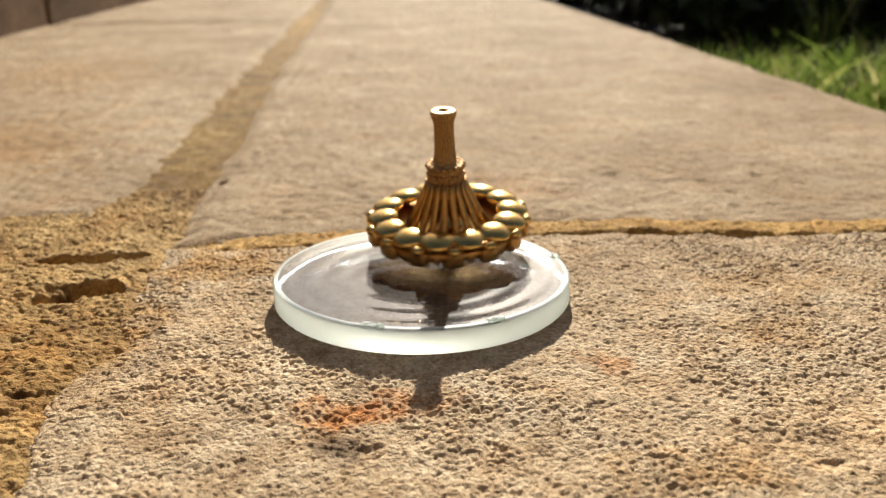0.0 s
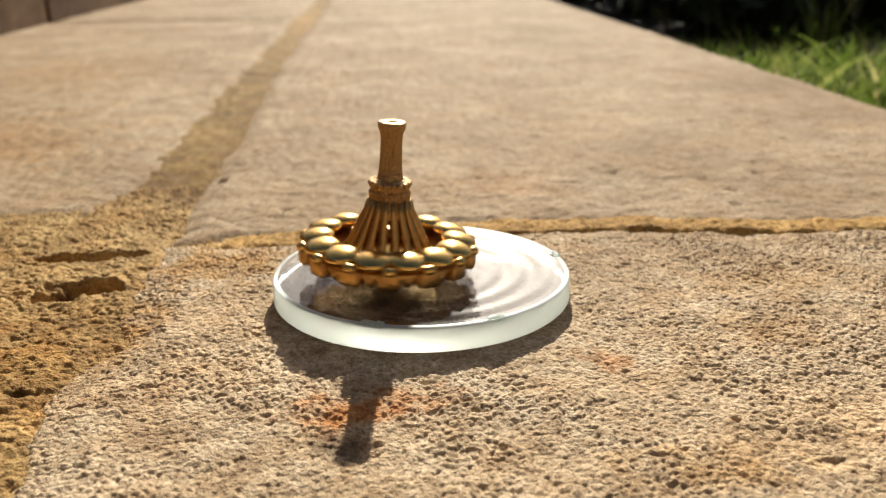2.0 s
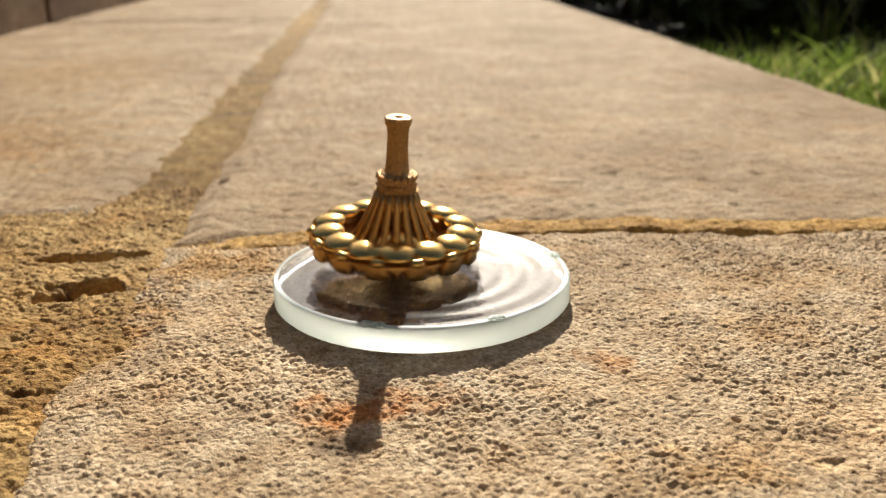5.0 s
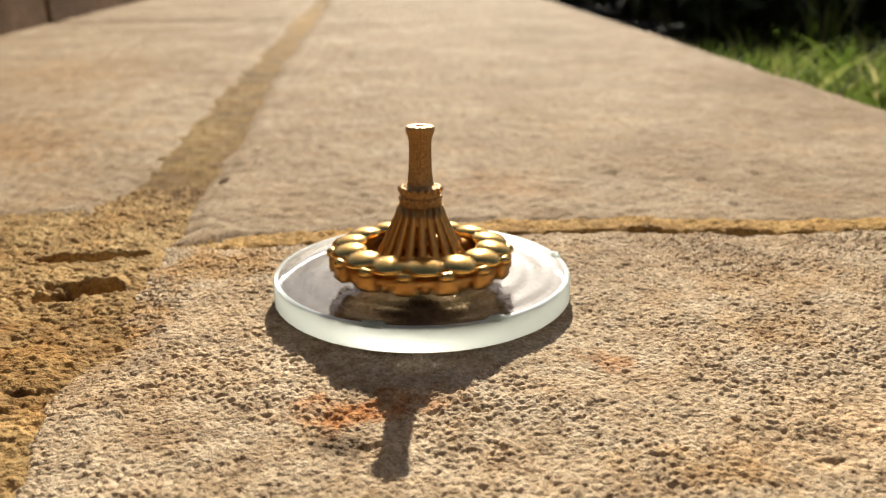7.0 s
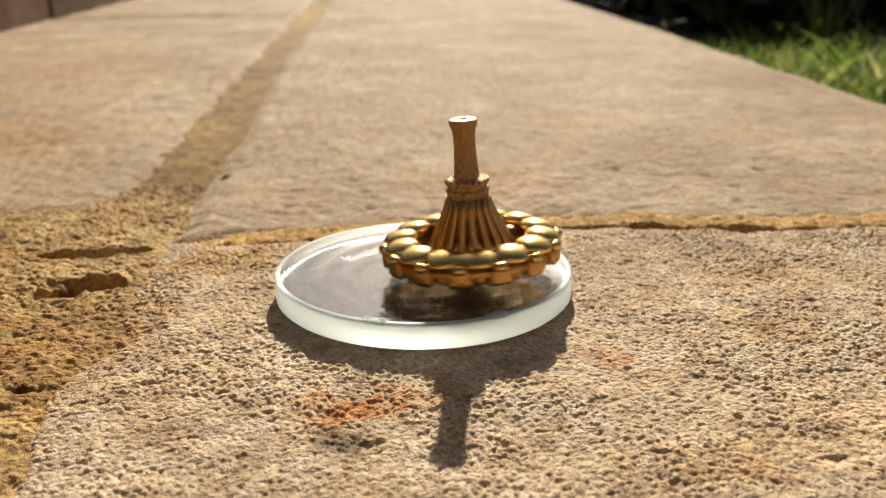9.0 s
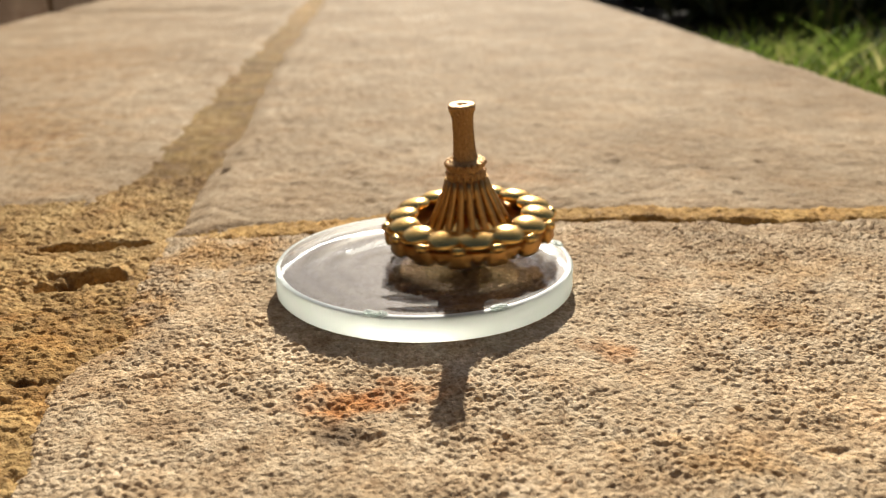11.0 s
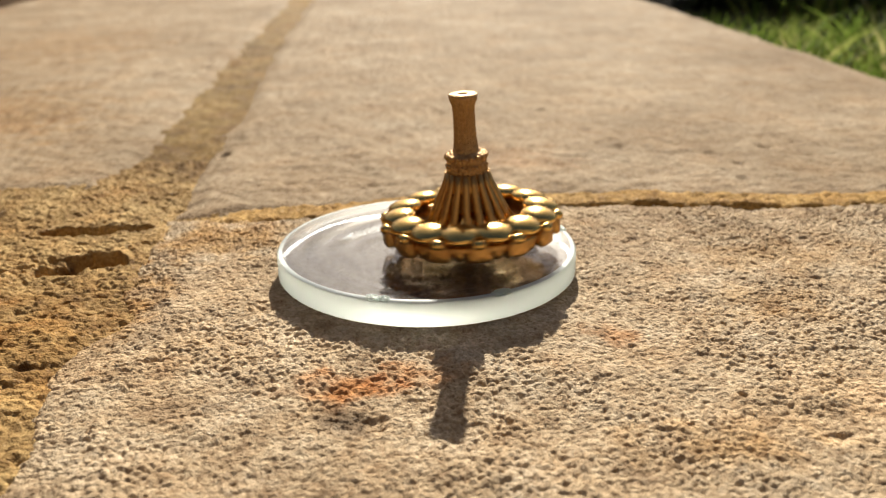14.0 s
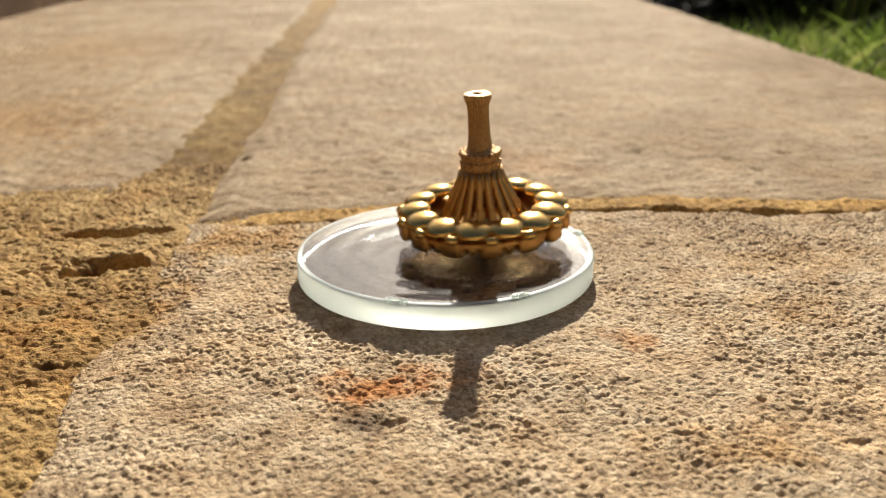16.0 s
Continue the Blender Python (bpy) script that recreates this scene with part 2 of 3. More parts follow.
def layered(x, y, cell, seed, layers=4):
    total, k, norm = 0, 1.0, 0
    for n in range(layers):
        total, norm = total + k * lattice(x, y, cell / 2 ** n, seed + n), norm + k
        k *= 0.55
    return total / norm


def smooth_step(a, b, v):
    t = np.clip((v - a) / (b - a), 0, 1)
    return t * t * (3 - 2 * t)


def dent(x, y, cx, cy, rx, ry, deep):
    d = np.hypot((x - cx) / rx, (y - cy) / ry) + 1.1 * (layered(x, y, 0.0028, 90, 4) - 0.5)
    return -deep * (1 - smooth_step(0.15, 1.05, d)) * (0.6 + 0.8 * lumps(x, y, 0.0021, 91))


def cleft(x, y, cx, cy, rx, ry, deep):
    """A gap with steep sides."""
    d = np.hypot((x - cx) / rx, (y - cy) / ry) + 0.5 * (layered(x, y, 0.004, 94, 4) - 0.5)
    return -deep * (1 - smooth_step(0.72, 1.0, d))


def lumps(x, y, cell, seed):
    """Rounded grains with sharp creases between them, 0..1."""
    a = 0.6 + seed * 0.37
    u, v = x * math.cos(a) - y * math.sin(a), x * math.sin(a) + y * math.cos(a)
    return 1 - np.abs(2 * lattice(u, v, cell, seed) - 1) ** 0.8


def crumbs(x, y, cell, seed, reach=0.9, floor=0.0, least=0.25):
    """Heights, 0..1, of rounded crumbs of uneven size that lie close together."""
    rng = np.random.RandomState(seed)
    px, py, tall = rng.rand(256, 256), rng.rand(256, 256), rng.rand(256, 256)
    wx, wy = x + 0.5 * cell * (lattice(x, y, cell * 1.3, seed + 7) - 0.5), y + 0.5 * cell * (lattice(x, y, cell * 1.3, seed + 8) - 0.5)
    u, v = wx / cell + 40.3, wy / cell + 70.9
    i, j = np.floor(u).astype(int), np.floor(v).astype(int)
    out = np.full_like(u, floor)
    for di in (-1, 0, 1):
        for dj in (-1, 0, 1):
            a, b = (i + di) % 256, (j + dj) % 256
            d = ((u - i - di - px[a, b]) ** 2 + (v - j - dj - py[a, b]) ** 2) / reach ** 2
            out = np.maximum(out, (least + (1 - least) * tall[a, b]) * np.sqrt(np.clip(1 - d, 0, 1)))
    return out


def pitted(x, y, fine=1.0):
    """Height of weathered sandstone: crumbs of grain, hollows and smoother patches."""
    z = 0.0009 * (layered(x, y, 0.03, 1, 3) - 0.5) + 0.0008 * (layered(x, y, 0.0065, 11, 3) - 0.5)
    crumbled = 0.75 + 0.4 * smooth_step(0.36, 0.62, layered(x, y, 0.013, 5, 3))
    if not fine:
        return 0.5 * z + crumbled * (0.0003 * crumbs(x, y, 0.0046, 204, 0.8) + 0.0006 * crumbs(x, y, 0.0027, 205, 0.78)) - 0.0022 * np.clip(crumbs(x, y, 0.008, 206, 0.34) - 0.66, 0, 1) - 0.0004
    z += crumbled * (0.00022 * crumbs(x, y, 0.0021, 200, 0.9) + 0.00042 * crumbs(x, y, 0.00096, 201, 0.72, 0.1, 0.6) + 0.00026 * crumbs(x, y, 0.00064, 202, 0.74, 0.1, 0.6))
    z -= 0.0016 * np.clip(crumbs(x, y, 0.0046, 203, 0.32) - 0.78, 0, 1)
    return z - 0.0007


def sheet(name, xs, ys, height, mat, parent=None, label=""):
    x, y = np.meshgrid(xs, ys)
    z = height(x, y)
    verts = np.stack([x.ravel(), y.ravel(), z.ravel()], 1)
    n, m = len(xs), len(ys)
    i = (np.arange(m - 1)[:, None] * n + np.arange(n - 1)[None, :]).ravel()
    quads = np.stack([i, i + 1, i + n + 1, i + n], 1)
    me = bpy.data.meshes.new(name)
    me.vertices.add(len(verts))
    me.vertices.foreach_set("co", verts.ravel())
    me.loops.add(quads.size)
    me.loops.foreach_set("vertex_index", quads.ravel())
    me.polygons.add(len(quads))
    me.polygons.foreach_set("loop_start", np.arange(0, quads.size, 4))
    me.polygons.foreach_set("use_smooth", np.ones(len(quads), bool))
    me.update(calc_edges=True)
    me.validate()
    me.materials.append(mat)
    ob = new(name, me)
    ob.parent = parent
    return tagged(ob, label)


def steps(a, b, first, growth=1.0):
    out, step = [a], first
    while out[-1] < b - step:
        out.append(out[-1] + step)
        step *= growth
    return np.array(out + [b])


# ---- the ledge ----
LEDGE_R, LEDGE_L, JOINT_R, JOINT_L = 0.1723, -0.256, -0.0482, -0.0690


def wobble(v, cell, seed, size):
    return size * (layered(v, v * 0 + 0.37, cell, seed, 4) - 0.5)


def cross_near(x):
    """The far edge of the near slab."""
    return 0.0285 + 0.01 * smooth_step(-0.045, 0.02, x) * (1 - smooth_step(0.02, 0.09, x)) * 0.5 + wobble(x, 0.02, 61, 0.004)


def cross_far(x):
    return cross_near(x) + 0.0056 + wobble(x, 0.012, 65, 0.002)


def near_slab(x, y):
    left = -0.0455 + wobble(y, 0.02, 71, 0.012)
    edge = np.minimum(np.minimum(x - left, (cross_near(x) - y)), LEDGE_R - x + wobble(y, 0.03, 75, 0.004))
    z = pitted(x, y)
    z += dent(x, y, -0.0112, -0.0497, 0.004, 0.003, 0.0006) + dent(x, y, -0.0135, -0.0425, 0.004, 0.0012, 0.0004)
    z += dent(x, y, 0.0633, -0.0107, 0.0010, 0.0008, 0.0007) + dent(x, y, 0.0369, -0.0472, 0.0009, 0.0008, 0.0007)
    z += dent(x, y, 0.0441, -0.0573, 0.0028, 0.0012, 0.0003)
    z -= 0.0008 * (1 - smooth_step(-0.004, 0.006, edge)) + 0.004 * (1 - smooth_step(-0.007, -0.002, edge))
    z -= 0.06 * (1 - smooth_step(-0.006, 0.0005, LEDGE_R - x + wobble(y, 0.03, 75, 0.004)))
    r = np.hypot(x, y)
    z -= 0.0005 * (1 - smooth_step(0.021, 0.026, r))
    return np.where(r < 0.0255, np.minimum(z, -0.0001), z)


def far_slab(x, y):
    rim = LEDGE_R - x + wobble(y, 0.05, 76, 0.006)
    edge = np.minimum(np.minimum(x - JOINT_R + 0.0042 * smooth_step(0.08, 0.33, y) + wobble(y, 0.02, 81, 0.005), y - cross_far(x)), rim)
    z = pitted(x, y, 0.0) + dent(x, y, JOINT_R + 0.0015, 0.0812, 0.002, 0.003, 0.002)
    z -= 0.0015 * (1 - smooth_step(-0.003, 0.004, edge)) + 0.004 * (1 - smooth_step(-0.005, -0.001, edge))
    return z - 0.06 * (1 - smooth_step(-0.008, 0.0005, rim))


def left_slab(x, y):
    edge = np.minimum(JOINT_L - x - 0.0022 * smooth_step(0.08, 0.33, y) + wobble(y, 0.02, 85, 0.006), y - 0.052 - wobble(x, 0.02, 86, 0.014))
    edge = np.minimum(edge, np.abs(y - 0.6) - 0.006)
    z = pitted(x, y, 0.0)
    return z - 0.0015 * (1 - smooth_step(-0.003, 0.005, edge)) - 0.003 * (1 - smooth_step(-0.006, -0.001, edge))


def mortar_height(x, y):
    near = (1 - smooth_step(0.045, 0.085, y)) * (1 - smooth_step(-0.058, -0.044, x))
    across = smooth_step(-0.05, -0.03, x) * (1 - smooth_step(0.0030, 0.0062, np.abs(y - cross_near(x) - 0.0030)))
    z = -0.0018 + (0.0015 - 0.0007 * (1 - smooth_step(-0.045, -0.02, y))) * near + 0.0019 * across
    z = z + 0.0017 * (layered(x, y, 0.009, 101, 4) - 0.5) + 0.0006 * crumbs(x, y, 0.0021, 211)
    z = z + 0.0006 * crumbs(x, y, 0.00098, 212, 0.74, 0.1, 0.5) - 0.0006
    z = z + dent(x, y, -0.0625, 0.0062, 0.0062, 0.0048, 0.0036) + cleft(x, y, -0.0575, 0.0088, 0.0052, 0.0042, 0.007) + cleft(x, y, -0.0625, 0.0250 + 0.16 * (x + 0.0635), 0.0112, 0.0026, 0.011)
    z = z + dent(x, y, -0.0565, -0.0305, 0.003, 0.0015, 0.0008) + dent(x, y, -0.049, -0.033, 0.0025, 0.0012, 0.0012)
    return z


ledge = tagged(new("pavement"), "weathered sandstone ledge of mortared slabs", "pavement", kind="structure")
under_disc = sheet("slab", steps(-0.055, 0.095, 0.00017), steps(-0.072, 0.039, 0.00018), near_slab, SANDSTONE, ledge, "pitted sandstone slab under the glass disc")
sheet("slab", steps(0.095, 0.18, 0.0008), steps(-0.072, 0.039, 0.0008), near_slab, SANDSTONE, ledge)
sheet("slab", steps(-0.055, 0.18, 0.0016), steps(-0.9, -0.072, 0.003), near_slab, SANDSTONE, ledge)
sheet("slab", steps(-0.058, 0.181, 0.0006), steps(0.026, 2.2, 0.0006, 1.012), far_slab, FAR_STONE, ledge)
sheet("slab", steps(-0.262, -0.058, 0.0008), steps(0.024, 2.2, 0.0006, 1.012), left_slab, FAR_STONE, ledge)
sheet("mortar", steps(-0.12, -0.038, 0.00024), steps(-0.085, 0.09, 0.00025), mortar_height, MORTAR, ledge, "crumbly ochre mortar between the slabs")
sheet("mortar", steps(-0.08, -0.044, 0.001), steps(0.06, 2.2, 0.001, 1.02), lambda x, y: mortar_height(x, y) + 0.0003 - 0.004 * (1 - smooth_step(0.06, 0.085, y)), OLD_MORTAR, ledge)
sheet("mortar", steps(-0.044, 0.168, 0.0005), steps(0.02, 0.05, 0.0005), mortar_height, JOINT_MORTAR, ledge)
sheet("mortar", steps(-0.262, -0.07, 0.0015), steps(0.56, 0.64, 0.002), mortar_height, MORTAR, ledge)
sheet("mortar", steps(-0.262, -0.12, 0.002), steps(-0.9, 0.08, 0.002), mortar_height, MORTAR, ledge)
sheet("mortar", steps(-0.1, -0.05, 0.002), steps(-0.9, -0.085, 0.002), mortar_height, MORTAR, ledge)


# ---- wall beside the ledge ----
def wall_block(y0, y1, height, parent):
    bm = bmesh.new()
    bmesh.ops.create_cube(bm, size=1)
    bmesh.ops.transform(bm, matrix=Matrix.LocRotScale((LEDGE_L - 0.06, (y0 + y1) / 2, height / 2 - 0.03), None, (0.12, y1 - y0 - 0.002, height)), verts=bm.verts)
    bmesh.ops.bevel(bm, geom=bm.edges[:], offset=0.004, segments=2, affect="EDGES")
    return part("block", bm, WALL_STONE, parent, smooth=False)


side_wall = tagged(new("wall_west"), "low brown stone wall in shade beside the ledge", "wall", kind="structure")
edges = [-0.9, -0.35, 0.1, 0.4, 0.585, 1.0, 1.5, 2.2]
for a, b in zip(edges, edges[1:]):
    wall_block(a, b, 0.22, side_wall)
bm = bmesh.new()
bmesh.ops.create_cube(bm, size=1)
bmesh.ops.transform(bm, matrix=Matrix.LocRotScale((LEDGE_L - 0.065, 0.65, 0.07), None, (0.1, 3.08, 0.2)), verts=bm.verts)
part("joint_filling", bm, SOIL, side_wall, smooth=False)

# ---- unseen wall added behind the camera, for warm reflections in the gold ----
fill_wall = tagged(new("fill_wall_south"), "added unseen wall behind the camera that reflects warm light", "wall", kind="structure")
for row in range(7):
    for col in range(9):
        bm = bmesh.new()
        bmesh.ops.create_cube(bm, size=1)
        bmesh.ops.transform(bm, matrix=Matrix.LocRotScale((-3.2 + 0.8 * col + 0.4 * (row % 2), -2.8, -0.04 + 0.4 * row + 0.2), None, (0.792, 0.2, 0.392)), verts=bm.verts)
        bmesh.ops.bevel(bm, geom=bm.edges[:], offset=0.006, segments=1, affect="EDGES")
        part("block", bm, FILL_WALL_STONE, fill_wall, smooth=False)
bm = bmesh.new()
bmesh.ops.create_cube(bm, size=1)
bmesh.ops.transform(bm, matrix=Matrix.LocRotScale((0.2, -2.805, 1.35), None, (7.5, 0.17, 2.77)), verts=bm.verts)
part("joint_filling", bm, WALL_STONE, fill_wall, smooth=False)

# ---- ground, grass, shrubs ----
LAWN = -0.035
gx = np.concatenate([-np.geomspace(300, 0.6, 14), steps(-0.3, 1.6, 0.04), np.geomspace(2, 300, 14)])
gy = np.concatenate([-np.geomspace(300, 1.2, 14), steps(-1.0, 2.6, 0.04), np.geomspace(3, 300, 14)])


def lawn_height(x, y):
    return LAWN + 0.008 * (layered(x, y, 0.11, 131, 3) - 0.5) * (np.abs(x) < 2) - 0.02 * (x < 0.15)


tagged(sheet("ground", gx, gy, lawn_height, SOIL), "dark soil under the grass", "ground", kind="structure")


def blades(name, count, seed, x0, x1, y0, y1, tall, wide, lean):
    rng = np.random.RandomState(seed)
    verts, faces = [], []
    tufts = [(rng.uniform(x0, x1), rng.uniform(y0, y1), rng.uniform(0.6, 1.2)) for _ in range(count // 14)]
    for _ in range(count):
        tx, ty, k = tufts[rng.randint(len(tufts))]
        x, y = tx + rng.normal(0, 0.009), ty + rng.normal(0, 0.009)
        if x < x0:
            continue
        h, w, a = tall * k * rng.uniform(0.5, 1.2), wide * rng.uniform(0.6, 1.3), rng.uniform(0, 2 * math.pi)
        face = rng.uniform(0, 2 * math.pi)
        bend = lean * rng.uniform(0.2, 1.4) * h
        base = len(verts)
        cx, cy = math.cos(face) * w / 2, math.sin(face) * w / 2
        for s in (0, 0.35, 0.7, 1.0):
            px, py = x + math.cos(a) * bend * s * s, y + math.sin(a) * bend * s * s
            pz = LAWN - 0.004 + h * s * (1 - 0.25 * s * lean)
            ws = (1 - s ** 2) + 0.03
            verts += [(px - cx * ws, py - cy * ws, pz), (px + cx * ws, py + cy * ws, pz)]
        faces += [(base + 2 * i, base + 2 * i + 1, base + 2 * i + 3, base + 2 * i + 2) for i in range(3)]
    return mesh_object(name, verts, faces, GRASS)


tagged(blades("grass", 7500, 3, 0.18, 0.7, 0.05, 0.47, 0.034, 0.0026, 0.7), "sunlit green grass beside the ledge", "grass", kind="stuff")
tagged(blades("grass", 700, 5, 0.178, 0.6, 0.45, 0.64, 0.03, 0.0026, 0.7), "thin tufts of green grass near the shrubs", "grass", kind="stuff")
tagged(blades("grass", 90, 4, 0.19, 0.6, 0.3, 0.7, 0.10, 0.0025, 0.5), "tall thin green and dry grass stalks", "grass", kind="stuff")


def shrub(seed, x, y, wide, tall):
    rng = np.random.RandomState(seed)
    thing = tagged(new("shrub"), "dark low shrub in shade behind the grass", "shrub", group="shrubs behind the grass")
    thing.matrix_basis = pose(x, y, LAWN)
    verts, faces = [], []
    for _ in range(900):
        d = rng.normal(0, 1, 3)
        d /= np.linalg.norm(d)
        r = rng.uniform(0.5, 1.0) ** 0.5
        c = Vector((d[0] * wide * r, d[1] * wide * 0.7 * r, tall * (0.5 + 0.5 * d[2] * r)))
        m = Matrix.LocRotScale(c, Euler(rng.uniform(0, 6.3, 3)), None)
        s = rng.uniform(0.016, 0.032)
        b0 = len(verts)
        verts += [m @ Vector(p) for p in ((-s, 0, 0), (0, -s * 0.4, s * 0.1), (s, 0, 0), (0, s * 0.4, s * 0.1))]
        faces.append((b0, b0 + 1, b0 + 2, b0 + 3))
    mesh_object("crown", verts, faces, LEAF, thing, smooth=False)
    for k in range(4):
        bm = bmesh.new()
        bmesh.ops.create_cone(bm, cap_ends=True, segments=7, radius1=0.006, radius2=0.003, depth=tall * 0.8)
        ob = part("stem", bm, SOIL, thing)
        ob.matrix_basis = pose(rng.uniform(-0.4, 0.4) * wide, rng.uniform(-0.3, 0.3) * wide, tall * 0.39, rng.uniform(-15, 15), rng.uniform(-15, 15))
    return thing


for n, (x, y) in enumerate(((0.41, 0.77), (0.62, 0.75), (0.8, 0.78), (1.1, 0.82), (0.38, 1.02), (0.68, 0.98), (1.0, 1.0), (1.35, 1.02), (0.33, 1.35), (0.7, 1.4), (1.1, 1.45), (1.7, 1.1), (1.55, 1.5))):
    shrub(20 + n, x, y, 0.17, 0.13 if y < 0.9 else 0.2)

# ---- the glass disc ----
R_DISC, THICK, DISH_R, DISH_LOW = 0.025, 0.0042, 0.0241, 0.0034
DISH_CURVE = (THICK - DISH_LOW) / DISH_R ** 2


def dish(x, y):
    return DISH_LOW + DISH_CURVE * (x * x + y * y)


disc = tagged(new("glass_disc"), "thick clear glass disc with a hollow top and ground edge", "glass disc")


def ripple(r):
    """Faint turning marks in the hollow."""
    return 0.000034 * math.cos(2 * math.pi * (r - 0.0185) / 0.0046) * min(1.0, max(0.0, (r - 0.010) / 0.004)) * min(1.0, max(0.0, (DISH_R - r) / 0.001))


profile = [(r, DISH_LOW + DISH_CURVE * r * r + ripple(r)) for r in (DISH_R * k / 80 for k in range(80, 0, -1))]
verts, faces = lathe(profile, 160)
verts.append((0, 0, DISH_LOW))
n0 = (len(profile) - 1) * 160
faces += [(n0 + i, n0 + (i + 1) % 160, len(verts) - 1) for i in range(160)]
top_face = mesh_object("top_face", verts, faces, GLASS, disc, "clear hollow glass top")
bm = bmesh.new()
bmesh.ops.create_circle(bm, cap_ends=True, segments=160, radius=R_DISC - 0.0003)
bmesh.ops.reverse_faces(bm, faces=bm.faces)
bmesh.ops.translate(bm, vec=(0, 0, 0.0001), verts=bm.verts)
bottom_face = part("bottom_face", bm, GLASS, disc, smooth=False)
verts, faces = lathe([(R_DISC - 0.0003, 0.0001), (R_DISC, 0.0004), (R_DISC, THICK - 0.0005), (R_DISC - 0.0002, THICK - 0.00015)], 160)
mesh_object("ground_edge", verts, faces, FROSTED, disc, "pale green ground glass edge")
verts, faces = lathe([(R_DISC - 0.0002, THICK - 0.00015), (R_DISC - 0.0005, THICK - 0.00003), (DISH_R, THICK)], 160)
mesh_object("rim", verts, faces, GROUND_RIM, disc, "matt ground rim of the glass")


def chip(angle, wide, seed):
    """A broken flake on the rim."""
    rng = np.random.RandomState(seed)
    bm = bmesh.new()
    bmesh.ops.create_icosphere(bm, subdivisions=3, radius=1)
    for v in bm.verts:
        v.co *= rng.uniform(0.75, 1.15)
    bmesh.ops.transform(bm, matrix=pose(0, 0, 0, 0, 0, angle) @ Matrix.LocRotScale((R_DISC - 0.0008, 0, THICK - 0.0001), None, (0.0009, wide * 1.3, 0.0005)), verts=bm.verts)
    part("chip", bm, FROSTED, disc, "small broken chip in the glass rim", smooth=False)


for angle, wide in ((-111.5, 0.0011), (-107.5, 0.0006), (-66.0, 0.0013), (12.0, 0.0012)):
    chip(angle, wide, int(angle) % 97)
# the sun's light bends on its way through the clear faces onto the stone
for face in (top_face, bottom_face):
    face.cycles.is_caustics_caster = True
sun_data.cycles.is_caustics_light = True
under_disc.cycles.is_caustics_receiver = True

# ---- the spinning top ----
HUB = 0.0054  # height of the bead ring's middle over the tip
BEADS = 14
top = tagged(new("spinning_top"), "gold spinning top with a beaded rim and ribbed cone", "spinning top")


def raised(z):
    """Height over the tip of a part at z from the ring's middle."""
    return HUB + (z * 1.015 if z > 0 else z)


def turned(name, profile, mat, n=72, wave=None, label=""):
    verts, faces = lathe([(r, raised(z)) for r, z in profile], n, wave)
    return mesh_object(name, verts, faces, mat, top, label)


turned("stem", [(0.0007, 0.0165), (0.0007, 0.0203), (0.0009, 0.0205), (0.0020, 0.0205), (0.00228, 0.0203), (0.00228, 0.0199), (0.0021, 0.0195), (0.00178, 0.0188), (0.00166, 0.0178), (0.00166, 0.0158), (0.00174, 0.0135), (0.0021, 0.0114), (0.0026, 0.0108)],
       GOLD_WORN, 96, lambda a, r, z: 0.00012 * math.sin(24 * a) if 0.018 < z < 0.0255 and r > 0.0015 else 0, "worn gold stem with a hollow flared end")
turned("collar", [(0.0022, 0.0113), (0.0028, 0.0109), (0.0031, 0.0104), (0.0032, 0.0099), (0.0031, 0.0096), (0.0032, 0.0091), (0.0032, 0.0087), (0.0033, 0.0083), (0.0033, 0.0079), (0.0030, 0.0076)],
       GOLD_WORN, 112, lambda a, r, z: 0.00014 * math.cos(28 * a) if r > 0.0031 else 0, "gold collar with small beads")
CONE = [(0.0033, 0.0080), (0.0038, 0.0062), (0.0047, 0.0043), (0.0057, 0.0020), (0.0067, 0.0001), (0.0077, -0.0012)]
turned("cone_shell", [(0.0032, 0.0080), (0.0037, 0.0062), (0.0044, 0.0047), (0.0042, 0.0047), (0.0030, 0.0062)], GOLD_DULL)


def tube(path, radii, n=8):
    """A tube through the points of a path in the plane y = 0."""
    verts, faces = [], []
    for k, ((x, z), (w, d)) in enumerate(zip(path, radii)):
        a, b = path[max(0, k - 1)], path[min(len(path) - 1, k + 1)]
        t = Vector((b[0] - a[0], 0, b[1] - a[1])).normalized()
        side, out = Vector((0, 1, 0)), Vector((-t.z, 0, t.x))
        for i in range(n):
            q = 2 * math.pi * i / n
            verts.append(Vector((x, 0, z)) + side * (w * math.cos(q)) + out * (d * math.sin(q)))
    for k in range(len(path) - 1):
        for i in range(n):
            j = (i + 1) % n
            faces.append((k * n + i, k * n + j, (k + 1) * n + j, (k + 1) * n + i))
    faces += [tuple(range(n))[::-1], tuple(range((len(path) - 1) * n, len(path) * n))]
    return verts, faces


def ring_of(first, count, offset=0.0):
    """Copies of a part round the axis, sharing its mesh."""
    for k in range(count):
        ob = first if k == 0 else new(first.name.split(".")[0], first.data)
        ob.parent = top
        ob.matrix_basis = pose(0, 0, 0, 0, 0, 360 * (k + offset) / count)


verts, faces = tube([(r, raised(z)) for r, z in CONE], [(0.0005, 0.0004), (0.00055, 0.00042), (0.00065, 0.00045), (0.00066, 0.0005), (0.00066, 0.0005), (0.0007, 0.0005)], 10)
ring_of(mesh_object("rib", verts, faces, GOLD_DULL), 18)


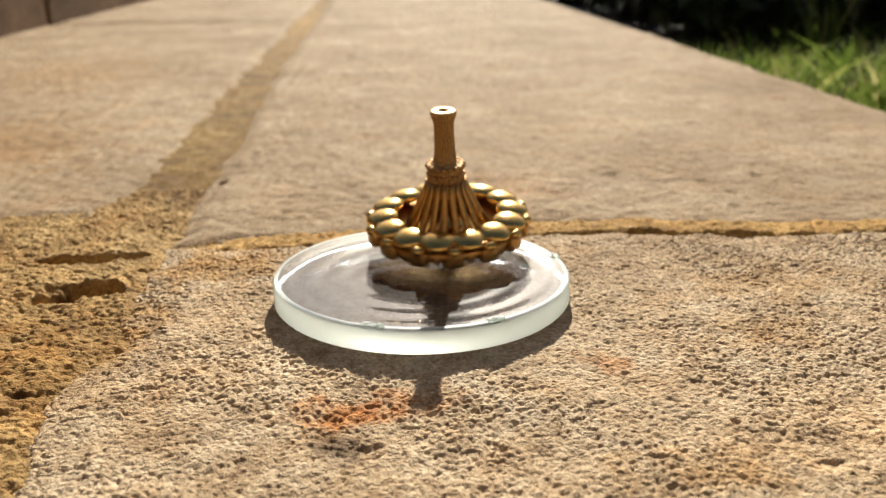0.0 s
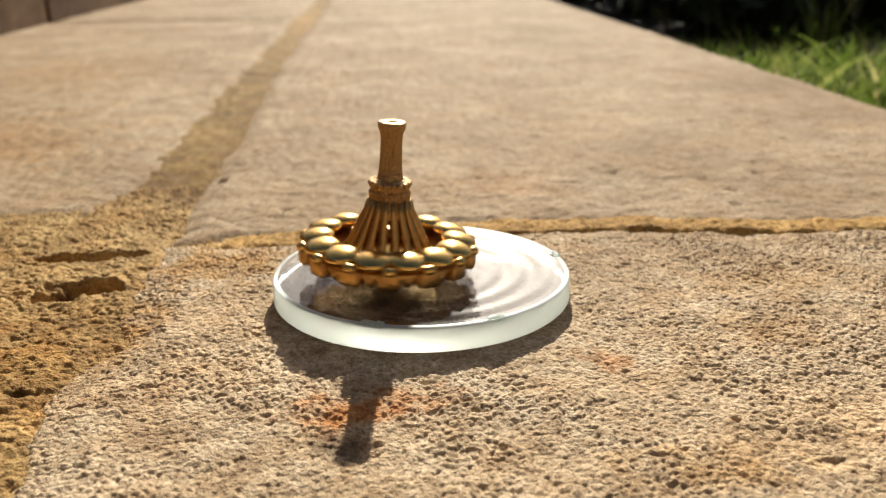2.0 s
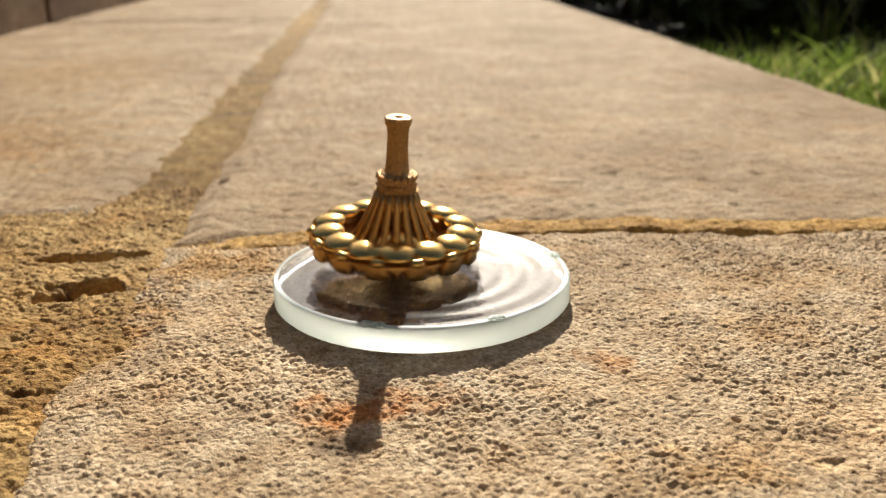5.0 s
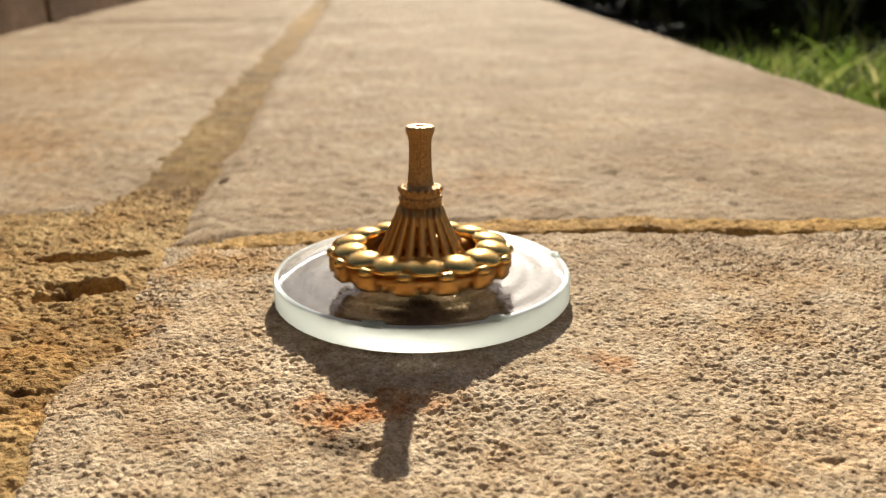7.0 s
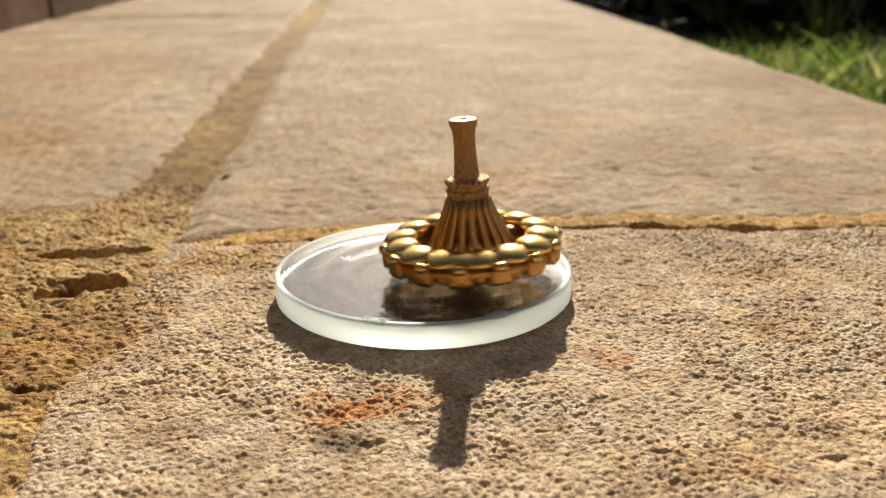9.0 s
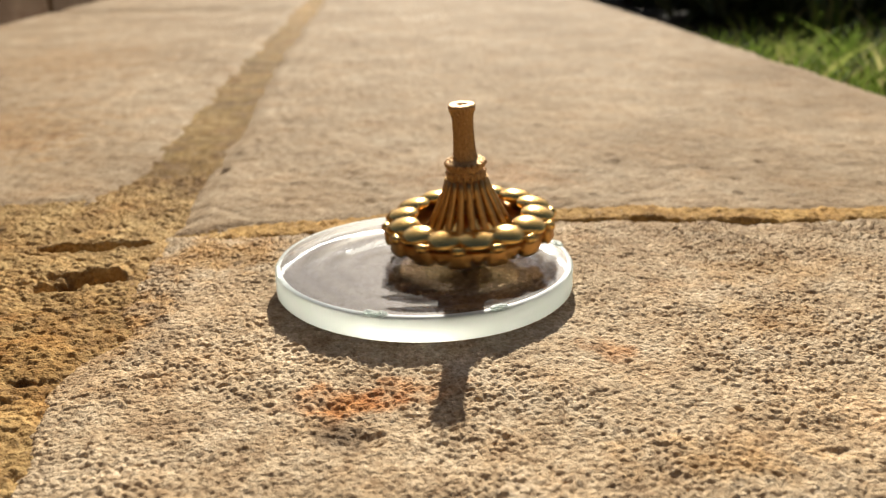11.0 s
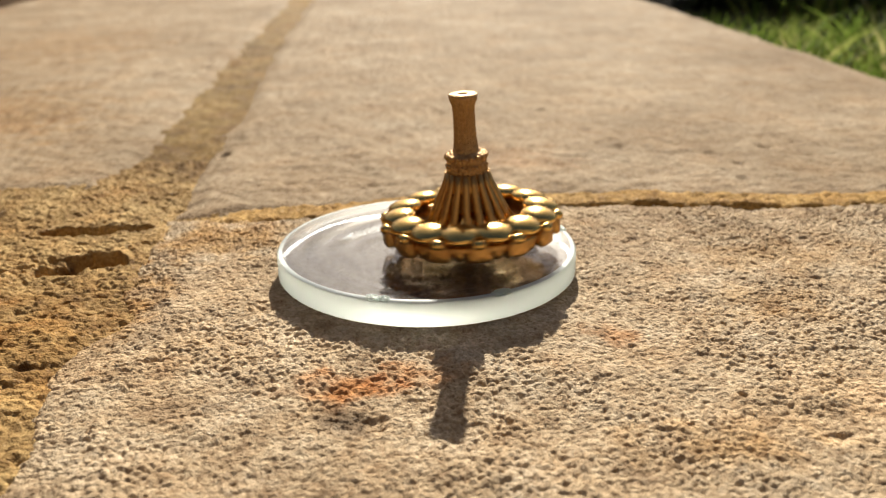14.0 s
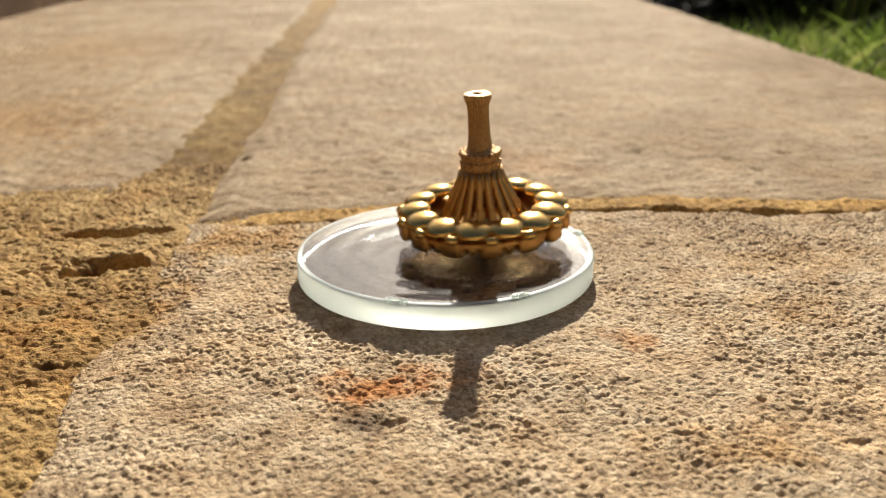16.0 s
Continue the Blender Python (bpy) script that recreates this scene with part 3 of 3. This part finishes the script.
def ellipsoid(name, x, z, sx, sy, sz, mat, tilt=0.0):
    bm = bmesh.new()
    bmesh.ops.create_uvsphere(bm, u_segments=24, v_segments=14, radius=1)
    bmesh.ops.transform(bm, matrix=Matrix.LocRotScale((x, 0, raised(z)), Euler((0, radians(tilt), 0)), (sx, sy, sz)), verts=bm.verts)
    return part(name, bm, mat)


ring_of(ellipsoid("collar_bead", 0.0031, 0.0106, 0.00055, 0.00048, 0.0005, GOLD_WORN), 18)
ring_of(ellipsoid("collar_bead", 0.0031, 0.0091, 0.00045, 0.00048, 0.00045, GOLD_WORN), 18, 0.5)
ring_of(ellipsoid("bead", 0.0118, 0.0012, 0.0030, 0.0029, 0.00125, GOLD, 8), BEADS)
ring_of(ellipsoid("small_bead", 0.0143, 0.0004, 0.0010, 0.0011, 0.0008, GOLD), BEADS, 0.5)


def block(name, x, z, sx, sy, sz, mat):
    """A rounded block that hangs from the rim."""
    bm = bmesh.new()
    bmesh.ops.create_uvsphere(bm, u_segments=20, v_segments=14, radius=1)
    for v in bm.verts:
        v.co = Vector([math.copysign(abs(c) ** 0.45, c) for c in v.co])
        v.co = Vector((x + v.co.x * sx, v.co.y * sy * (1 - 0.12 * v.co.z), raised(z) + v.co.z * sz))
    return part(name, bm, mat)


ring_of(block("rim_block", 0.0137, -0.0011, 0.0011, 0.0018, 0.0014, GOLD_DULL), BEADS, 0.5)
ring_of(ellipsoid("tooth", 0.0132, -0.0015, 0.0008, 0.0008, 0.0011, GOLD_DULL), BEADS)
turned("rim_band", [(0.0078, -0.0009), (0.0092, -0.0006), (0.0125, -0.0001), (0.0135, -0.0002), (0.0138, -0.0005), (0.0138, -0.0013), (0.0134, -0.0018), (0.0120, -0.0018), (0.0085, -0.0019), (0.0078, -0.0016), (0.0078, -0.0009)],
       GOLD_DULL, 112)
turned("base_cone", [(0.0084, -0.0017), (0.0055, -0.0021), (0.0030, -0.0027), (0.0015, -0.0036), (0.0008, -0.0046), (0.0004, -0.0052), (0.0001, -0.0054)], GOLD, 64, None, "smooth gold underside running to a point")

# ---- what moves ----
ORBIT_X, ORBIT_Y = 0.0030, 0.0012
LEAN, LEAN_X, LEAN_Y = 9.32, 0.00096, -0.00158
SPIN = -81.0  # degrees per frame
# seconds, millimetres from the middle of the orbit, degrees round it
ORBIT = (
    (0, 12.19, 78.3),
    (0.5, 10.31, 26.5),
    (1, 9.82, -51.3),
    (1.5, 11.25, -105.3),
    (2, 8.84, -167.1),
    (2.5, 10.41, -244.6),
    (3, 8.51, -305.7),
    (3.5, 9.47, -376),
    (4, 8.48, -432),
    (6.5, 8.06, -773.3),
    (7, 7.45, -837.4),
    (7.5, 5.94, -893),
    (8, 5.92, -994.5),
    (8.5, 6.88, -1058.5),
    (9, 6.53, -1123.3),
    (11.5, 6.04, -1477.3),
    (12, 5.65, -1551.5),
    (12.5, 5.48, -1612.5),
    (13, 5.43, -1692.9),
    (13.5, 5.32, -1770.4),
    (14, 5.15, -1836.2),
    (14.5, 5.47, -1907.3),
    (15, 4.94, -1953.2),
    (15.5, 5.35, -2053.7),
    (16, 4.53, -2125.9),
)


def along(t):
    """Radius and angle of the orbit at t seconds, smoothly between the known times."""
    k = min(max(sum(1 for row in ORBIT if row[0] <= t) - 1, 0), len(ORBIT) - 2)
    p = [ORBIT[min(max(k + d, 0), len(ORBIT) - 1)] for d in (-1, 0, 1, 2)]
    h = p[2][0] - p[1][0]
    s = (t - p[1][0]) / h
    out = []
    for c in (1, 2):
        m1 = (p[2][c] - p[0][c]) / (p[2][0] - p[0][0]) * h
        m2 = (p[3][c] - p[1][c]) / (p[3][0] - p[1][0]) * h
        out.append((2 * s ** 3 - 3 * s ** 2 + 1) * p[1][c] + (s ** 3 - 2 * s ** 2 + s) * m1 + (3 * s ** 2 - 2 * s ** 3) * p[2][c] + (s ** 3 - s ** 2) * m2)
    return out


def top_pose(t, spin):
    radius, angle = along(t)
    x, y = ORBIT_X + radius / 1000 * math.cos(radians(angle)), ORBIT_Y + radius / 1000 * math.sin(radians(angle))
    axis = Vector((-LEAN * (x - LEAN_X), -LEAN * (y - LEAN_Y), 1)).normalized()
    foot = Vector((x, y, 0)) - axis * HUB
    foot.z = dish(foot.x, foot.y)
    turn = Vector((0, 0, 1)).rotation_difference(axis).to_matrix().to_4x4()
    return Matrix.Translation(foot) @ turn @ pose(0, 0, 0, 0, 0, spin)


def motions():
    walk(top, [(k / FPS, top_pose(k / FPS, SPIN * k)) for k in range(16 * FPS + 1)])


motions()
